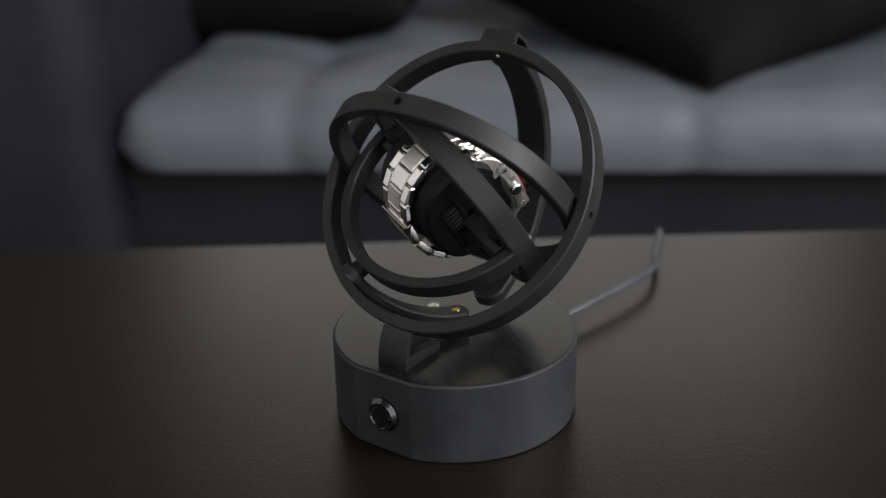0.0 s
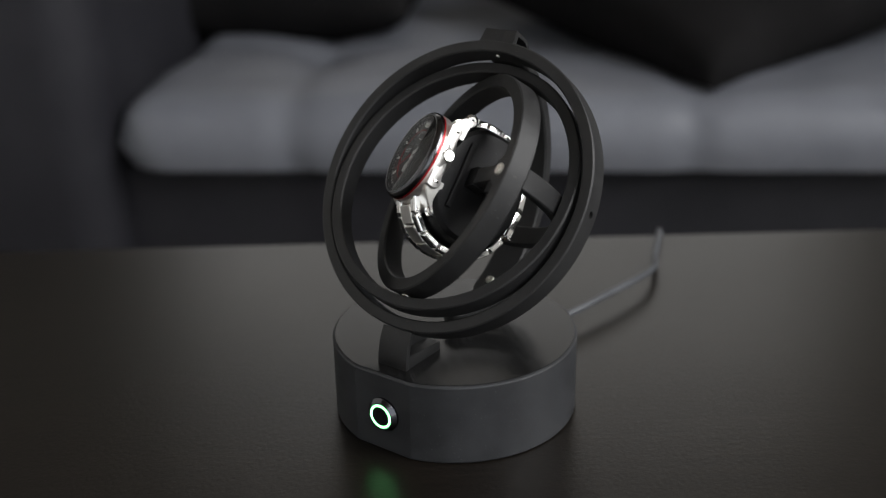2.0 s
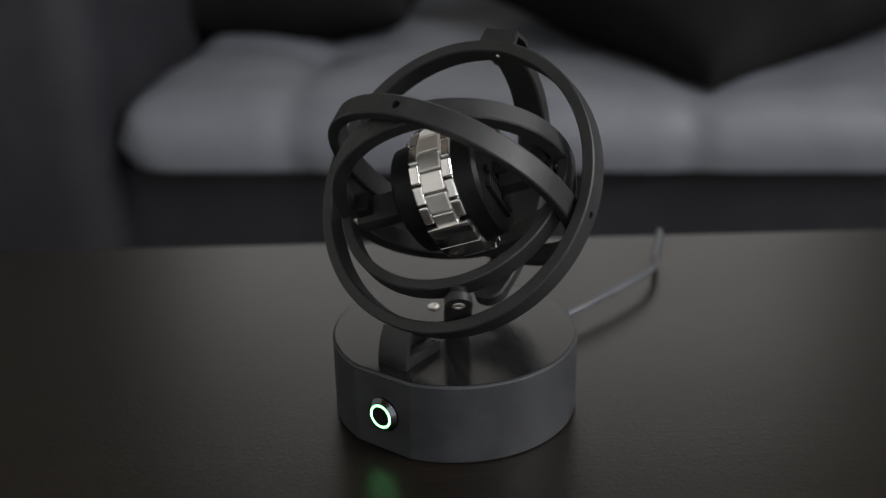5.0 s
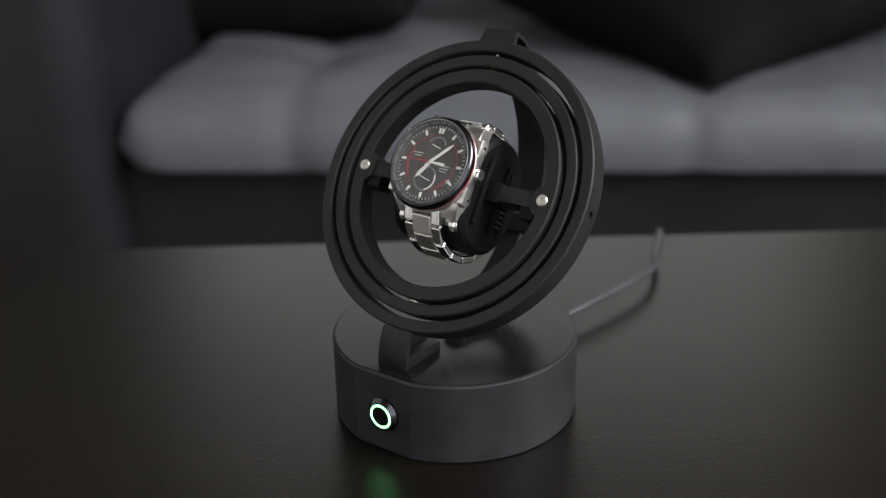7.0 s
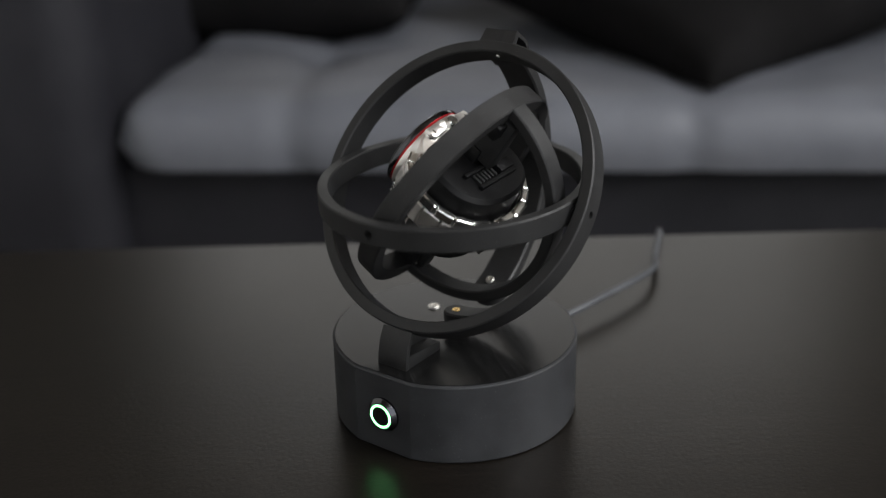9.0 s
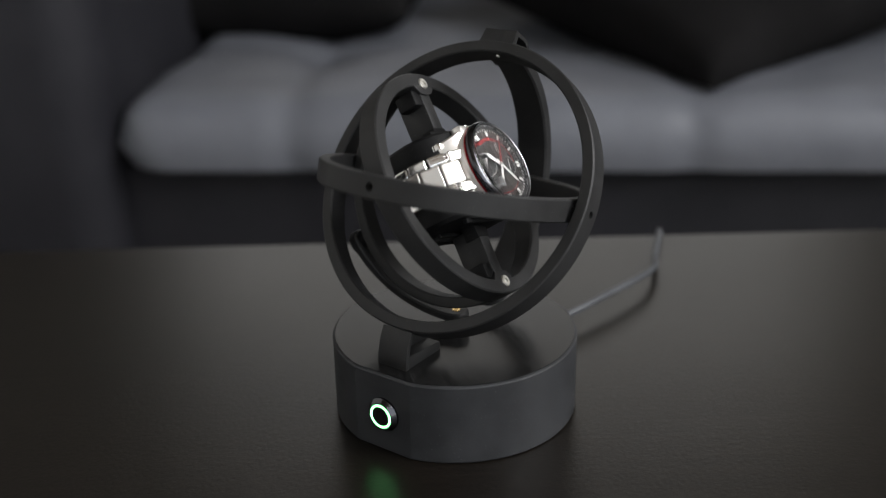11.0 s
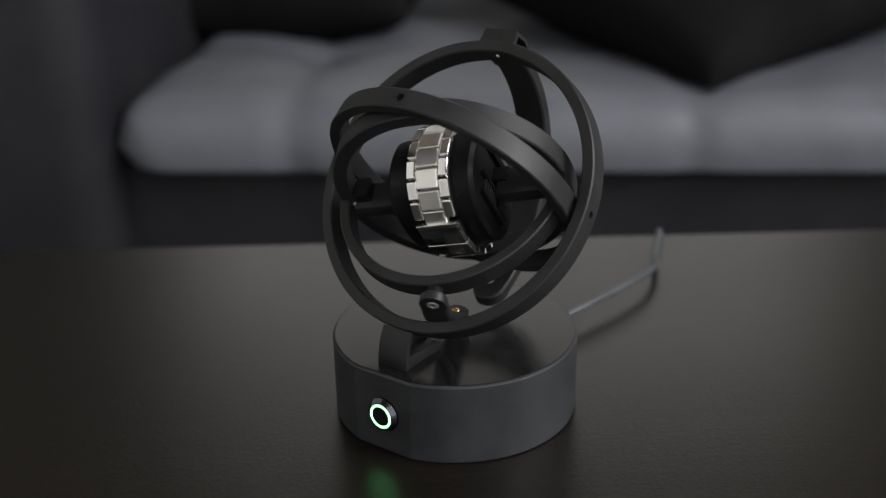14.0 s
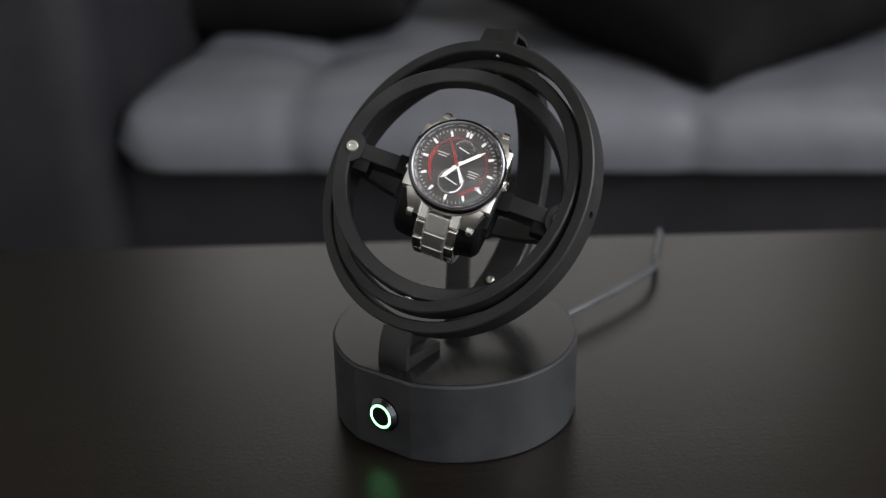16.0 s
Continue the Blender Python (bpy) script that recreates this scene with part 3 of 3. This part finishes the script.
        for i in range(6):
            part("tooth", box(0.0022, 0.0011, 0.0050, pose(s * 0.0206, -0.0125 + 0.0024 * i, -0.0111), 0.0002), M_RING, c)
    return o


inner_ring = build_inner()


def build_crank():
    u = math.atan2(-E3.y, -E3.x)
    el = math.degrees(math.asin(E3.z))
    spin = Matrix.Rotation(u, 4, 'Z')
    wdt, thick = 0.0118, 0.0040
    o = part("crank", arc_band(CR_LOW, CR_I, -90.0, -el, thick, wdt, spin), M_RING, winder, "curved black crank arm")
    for a, r, m, lab in ((-90, CR_LOW, M_BRASS, "brass screw"), (-el, CR_I, M_SCREW, "steel screw")):
        d = spin @ Vector((math.cos(radians(a)), 0, math.sin(radians(a))))
        part("crank_lug", disc(wdt / 2, thick + 0.0004, 0.0008, 32, toward(-d, d * (r + thick + 0.0002))), M_RING, o)
        if a == -90:
            part("screw", screw_bm(0.0020, toward(-d, d * (r + 0.0003)), 0.0008), m, o, lab)
        else:
            part("screw", screw_bm(0.0026, toward(d, d * (r + thick - 0.0002)), 0.0008), m, o, lab)
    return o


crank = build_crank()

# ---------------------------------------------------------------- wristwatch, in the inner ring's space
watch = thing("wristwatch", "steel chronograph wristwatch with black dial on the winder", "watch")


def at_dial(x=0.0, y=0.0, z=0.0, rz=0.0):
    return pose(0, DIAL_UP, DIAL_OUT) @ Matrix.Diagonal((0.96, 0.96, 1, 1)) @ pose(x, y, z, 0, 0, rz)


def clock(r, a):
    """The place at radius r and a degrees clockwise from twelve."""
    return r * math.sin(radians(a)), r * math.cos(radians(a))


def lug_bm(sx, sy, zc):
    """One lug: sections along y that narrow and bend down towards the bracelet."""
    bm = bmesh.new()
    rows = []
    c = 0.0006
    for y, xo, zt, zb in ((0.0110, 0.0194, -0.0024, zc + 0.0005), (0.0150, 0.0188, -0.0031, zc), (0.0185, 0.0175, -0.0052, zc - 0.0010),
                          (0.0215, 0.0163, -0.0082, zc - 0.0032), (0.0238, 0.0156, -0.0112, zc - 0.0044), (0.0251, 0.0154, -0.0136, zc - 0.0046)):
        pts = [(0.0059, zb), (xo - c, zb), (xo, zb + c), (xo, zt - c), (xo - c, zt), (0.0059, zt)]
        rows.append([bm.verts.new((sx * x, sy * y, q)) for x, q in pts])
    for a, b in zip(rows, rows[1:]):
        for i in range(6):
            bm.faces.new((a[i], a[(i + 1) % 6], b[(i + 1) % 6], b[i]))
    bm.faces.new(rows[0])
    bm.faces.new(rows[-1])
    bmesh.ops.recalc_face_normals(bm, faces=bm.faces)
    bmesh.ops.transform(bm, matrix=at_dial(), verts=bm.verts)
    return bm


def build_watch():
    zc = -0.0115                                # underside of the case against the dial
    case = part("case", revolve([(0.0001, zc), (0.0170, zc), (0.0195, zc + 0.002), (0.0211, zc + 0.0040), (0.0220, -0.0045), (0.0221, -0.0026), (0.0218, -0.0019), (0.0001, -0.0019)], 72, swap=at_dial()), M_STEEL, watch, "brushed steel case")
    # lugs: two at twelve, two at six, narrowing towards the bracelet
    for sy in (1, -1):
        for sx in (1, -1):
            part("lug", lug_bm(sx, sy, zc), M_STEEL, case)
            part("lug_end", disc(0.0032, 0.0030, 0.0006, 28, at_dial() @ toward((sx, 0, 0), Vector((sx * 0.0129, sy * 0.0228, zc - 0.0010)))), M_POLISH, case)
            part("lug_screw", screw_bm(0.0019, at_dial() @ toward((sx, 0, 0), Vector((sx * 0.0155, sy * 0.0228, zc - 0.0010))), 0.0007), M_STEEL, case)
        pr = [(0.0, 0.0), (0.0, 0.0070), (-0.0050, 0.0060), (-0.0075, 0.0030), (-0.0098, 0.0022), (-0.0118, -0.0008), (-0.0104, -0.0034), (-0.0066, -0.0020), (-0.0040, 0.0)]
        m = Matrix(((0, 0, 1, -0.0056), (-sy, 0, 0, sy * 0.0135), (0, 1, 0, zc + 0.0005), (0, 0, 0, 1)))
        part("end_link", prism(pr, 0.0112, at_dial() @ m, 0.0006), M_POLISH, case)
    # flanks of the case
    flank = [(-0.0150, -0.0024), (0.0150, -0.0024), (0.0158, -0.0060), (0.0140, -0.0088), (0.0090, -0.0079), (0.0, -0.0074), (-0.0090, -0.0079), (-0.0140, -0.0088), (-0.0158, -0.0060)]
    for sx in (1, -1):
        m = Matrix(((0, 0, sx, sx * 0.0160), (1, 0, 0, 0), (0, 1, 0, 0), (0, 0, 0, 1)))
        part("case_side", prism(flank, 0.0051, at_dial() @ m, 0.0007), M_STEEL, case)
    part("red_ring", revolve([(0.0198, -0.0020), (0.0217, -0.0018), (0.0217, -0.0009), (0.0198, -0.0009)], 72, swap=at_dial()), M_RED, watch, "red anodised ring under the bezel")
    part("bezel", revolve([(0.0200, -0.0009), (0.0219, -0.0009), (0.0220, 0.0003), (0.0216, 0.0012), (0.0209, 0.0019), (0.0204, 0.0021), (0.0200, 0.0016)], 96, swap=at_dial()), M_BEZEL, watch, "glossy black tachymeter bezel")
    dial = part("dial", disc(0.0200, 0.0004, 0.0001, 72, at_dial(0, 0, -0.0006)), M_DIAL, watch, "black dial with red accents")
    z = 0.0000
    # sloping tachymeter ring with faint print, and fine minute strokes inside it
    part("chapter_ring", revolve([(0.0175, -0.0002), (0.0200, -0.0002), (0.0200, 0.0014), (0.0198, 0.0014)], 72, swap=at_dial()), M_SUB, dial)
    prints = []
    for k in range(40):
        x, y = clock(0.0187, 9 * k + 2 * math.sin(k * 2.7))
        prints.append(box(0.0014 if k % 3 else 0.0020, 0.0006, 0.0001, at_dial(x, y, 0.00072, -9 * k) @ pose(0, 0, 0, 33)))
    part("tachymeter_print", join(*prints), M_FAINT, dial, "", 0)
    strokes = []
    for k in range(60):
        x, y = clock(0.0167, 6 * k)
        strokes.append(box(0.00032, 0.0011, 0.0002, at_dial(x, y, z, -6 * k)))
    part("minute_track", join(*strokes), M_GREYPRINT, dial, "", 0)
    for k in range(12):
        for off in ((-0.0008, 0.0008) if k == 0 else (0,)):
            x, y = clock(0.0150, 30 * k)
            part("hour_marker", box(0.0011, 0.0024, 0.0005, at_dial(x + off, y, z, -30 * k), 0.0001, 1), M_WHITE, dial)
    # red print: a band from seven to twelve, thick below, and a thin one on the other side
    for r0, r1, a0, a1 in ((0.0126, 0.0131, 95, 232), (0.0116, 0.0126, 158, 215), (0.0127, 0.0131, -70, 48), (0.0119, 0.0127, -62, -30)):
        part("red_arc", revolve([(r0, -0.0001), (r1, -0.0001), (r1, 0.00002), (r0, 0.00002)], 40, a0, a1, swap=at_dial()), M_REDPAINT, dial)
    for x, y, r, r0, r1 in ((0.0003, 0.0076, 0.0046, 15, 165), (-0.0004, -0.0074, 0.0056, 0, 360)):
        s = part("subdial", disc(r, 0.0002, 0.0001, 40, at_dial(x, y, -0.0001)), M_SUB, dial)
        part("subdial_rim", revolve([(r - 0.0002, 0.0), (r, 0.0), (r, 0.0002), (r - 0.0002, 0.0002)], 40, r0, r1, swap=at_dial(x, y, 0)), M_GREYPRINT, s)
        part("subdial_hand", box(0.0004, r * 1.15, 0.0001, at_dial(x, y, 0.0003, -104)), M_WHITE, s)
        marks = []
        for q in range(12):
            mx, my = clock(r - 0.0007, 30 * q)
            marks.append(box(0.00018, 0.0006, 0.0001, at_dial(x + mx, y + my, 0.00015, -30 * q)))
        part("subdial_scale", join(*marks), M_GREYPRINT, s, "", 0)
    part("white_scale", revolve([(0.0050, 0.0), (0.0054, 0.0), (0.0054, 0.0002), (0.0050, 0.0002)], 24, -75, 25, swap=at_dial(-0.0004, -0.0074, 0.0002)), M_WHITE, dial)
    for x, y, w in ((-0.0080, 0.0036, 0.0052), (-0.0080, 0.0024, 0.0040), (0.0078, -0.0006, 0.0050), (0.0078, -0.0018, 0.0044), (0.0075, -0.0030, 0.0036)):
        part("print_bar", box(w, 0.0005, 0.0001, at_dial(x, y, 0.0002)), M_GREYPRINT, dial)
    part("date_window", box(0.0022, 0.0017, 0.0002, at_dial(0.0118, -0.0068, z, 20), 0.0001, 1), M_GREYPRINT, dial)
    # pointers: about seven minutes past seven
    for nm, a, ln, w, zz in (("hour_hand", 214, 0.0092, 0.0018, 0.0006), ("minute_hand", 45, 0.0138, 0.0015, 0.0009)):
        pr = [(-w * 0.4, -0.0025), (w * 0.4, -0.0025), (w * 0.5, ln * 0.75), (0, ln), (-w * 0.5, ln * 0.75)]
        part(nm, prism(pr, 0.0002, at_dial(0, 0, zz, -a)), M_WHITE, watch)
    needle = part("second_hand", prism([(-0.0007, 0.0), (0.0007, 0.0), (0.0005, 0.0060), (0.00012, 0.0132), (-0.00012, 0.0132), (-0.0005, 0.0060)], 0.0002), M_REDPAINT, watch, "red second hand with a white tail")
    part("tail", prism([(-0.0004, 0.0), (-0.0007, -0.0080), (0.0007, -0.0080), (0.0004, 0.0)], 0.0002), M_WHITE, needle)
    part("hand_pin", disc(0.0008, 0.0015, 0.0002, 16, at_dial()), M_POLISH, watch)
    part("crystal_rim", revolve([(0.0197, 0.0016), (0.0200, 0.0016), (0.0204, 0.0022), (0.0202, 0.0024), (0.0197, 0.0022)], 96, swap=at_dial()), M_RIM, watch, "thin grey rim round the glass")
    g = part("crystal", revolve([(0.0001, 0.0017), (0.0197, 0.0017), (0.0197, 0.0022), (0.0193, 0.0024), (0.0001, 0.0025)], 72, swap=at_dial()), M_GLASS, watch, "flat mineral glass")
    g.visible_shadow = False
    # crown and pushers on the right side
    cr = part("crown", revolve([(0.0001, 0.0), (0.0026, 0.0), (0.0029, 0.0006), (0.0029, 0.0026), (0.0024, 0.0032), (0.0001, 0.0032)], 18, swap=at_dial() @ toward((1, 0, 0), Vector((0.0207, 0, -0.0058)))), M_POLISH, watch, "fluted crown")
    for a in (55, 125):
        x, y = clock(0.0200, a)
        d = Vector((x, y, 0)).normalized()
        part("pusher", revolve([(0.0001, 0.0), (0.0016, 0.0), (0.0016, 0.0022), (0.0025, 0.0024), (0.0025, 0.0042), (0.0020, 0.0047), (0.0001, 0.0047)], 20, swap=at_dial() @ toward(d, Vector((x, y, -0.0058)))), M_POLISH, watch, "round steel pusher")
    part("corner_stud", disc(0.0020, 0.0020, 0.0004, 18, at_dial() @ toward((-1, 0, 0), Vector((-0.0205, -0.006, -0.0058)))), M_POLISH, watch)
    return needle


def bracelet():
    """Links along an oval from one pair of lugs round behind to the other."""
    ry, rz, zc, power, cy = 0.0298, 0.0250, -0.0040, 0.90, -0.0012
    pts = []
    for i in range(721):
        q = 2 * math.pi * i / 720
        pts.append(Vector((0, cy + ry * math.copysign(abs(math.sin(q)) ** power, math.sin(q)), zc + rz * math.copysign(abs(math.cos(q)) ** power, math.cos(q)))))
    run = [0.0]
    for a, b in zip(pts, pts[1:]):
        run.append(run[-1] + (b - a).length)
    total = run[-1]

    def spot(s):
        s = s % total
        k = next(i for i in range(720) if run[i + 1] >= s)
        f = (s - run[k]) / (run[k + 1] - run[k])
        d = (pts[k + 1] - pts[k]).normalized()
        m = Matrix((Vector((1, 0, 0)), d, Vector((1, 0, 0)).cross(d))).transposed().to_4x4()
        m.translation = pts[k].lerp(pts[k + 1], f)
        return m

    gap = 0.0172                                # from the top of the oval to the first link
    pitch = 0.0088
    count = int((total - 2 * gap) / pitch)
    mid = box(0.0098, 0.0085, 0.0034, None, 0.0006, 3)
    me_mid = bpy.data.meshes.new("centre_link")
    mid.to_mesh(me_mid)
    sid = box(0.0046, 0.0085, 0.0036, None, 0.0009, 3)
    me_sid = bpy.data.meshes.new("side_link")
    sid.to_mesh(me_sid)
    me_mid.materials.append(M_STEEL)
    me_sid.materials.append(M_POLISH)
    for i in range(count):
        s = gap + pitch * (i + 0.5)
        if 0.405 * total < s < 0.565 * total:
            continue
        m = spot(s)
        c = new("centre_link", me_mid)
        c.parent, c.matrix_basis = watch, m
        for sx in (1, -1):
            e = new("side_link", me_sid)
            e.parent, e.matrix_basis = watch, spot(s + pitch * 0.5) @ pose(sx * 0.00728, 0, -0.0002)
    # folding clasp, in short plates that follow the curve
    s = 0.560 * total
    clasp = part("clasp", box(0.0186, 0.0122, 0.0016, spot(s - 0.0062) @ pose(0, 0, 0.0016), 0.0005), M_POLISH, watch, "folding polished steel clasp")
    part("clasp_plate", box(0.0184, 0.0122, 0.0016, spot(s - 0.0184) @ pose(0, 0, 0.0014), 0.0005), M_POLISH, clasp)
    part("clasp_lever", box(0.0060, 0.0090, 0.0012, spot(s - 0.0110) @ pose(0, 0, -0.0010), 0.0003), M_POLISH, clasp)
    part("clasp_lip", box(0.0192, 0.0012, 0.0034, spot(s) @ pose(0, 0, 0.0014), 0.0004), M_POLISH, clasp)
    for sx in (1, -1):
        for q in (0.006, 0.018):
            part("clasp_side", box(0.0010, 0.0122, 0.0034, spot(s - q) @ pose(sx * 0.0093, 0, 0.0), 0.0004), M_POLISH, clasp)


second_hand = build_watch()
bracelet()


# ---------------------------------------------------------------- cable
def power_cable():
    ob = part("power_cable", tube([(0.030, 0.047, 0.012), (0.048, 0.062, 0.009), (0.0660, 0.0755, 0.0090), (0.0880, 0.0965, 0.0098), (0.1110, 0.1205, 0.0095), (0.1228, 0.141, 0.0070), (0.1290, 0.170, 0.0028),
                                   (0.1375, 0.202, 0.0025), (0.1400, 0.2135, 0.0008), (0.1410, 0.2165, -0.012), (0.1415, 0.2168, -0.10), (0.150, 0.26, -0.44), (0.25, 0.30, -0.4475)], 0.0020, 12, 6), M_CABLE, None, "", 60)
    tagged(ob, "thin dark grey power cable running off the table", "cable")


power_cable()


# ---------------------------------------------------------------- what turns
def motions():
    times = [i / 10 for i in range(161)]
    poses = [gimbal(t) for t in times]
    walk(middle_ring, [(t, p[0]) for t, p in zip(times, poses)])
    walk(inner_ring, [(t, p[1]) for t, p in zip(times, poses)])
    walk(crank, [(t, p[2]) for t, p in zip(times, poses)])
    walk(watch, [(t, p[1] @ pose(0.0015, 0, 0)) for t, p in zip(times, poses)])
    # the second hand goes on at six degrees a second
    walk(second_hand, [(float(t), pose(0, DIAL_UP, DIAL_OUT + 0.0012) @ pose(0, 0, 0, 0, 0, -(230 + 6 * t))) for t in range(17)])
    # the ring light blinks about every 1.2 s: its glowing core drops back into the button
    lit, dark = Matrix(), Matrix.Translation(button_way * -0.0012)
    walk(light_ring, [(t, dark if (t + 0.06) % 1.205 < 0.205 else lit) for t in times])


motions()
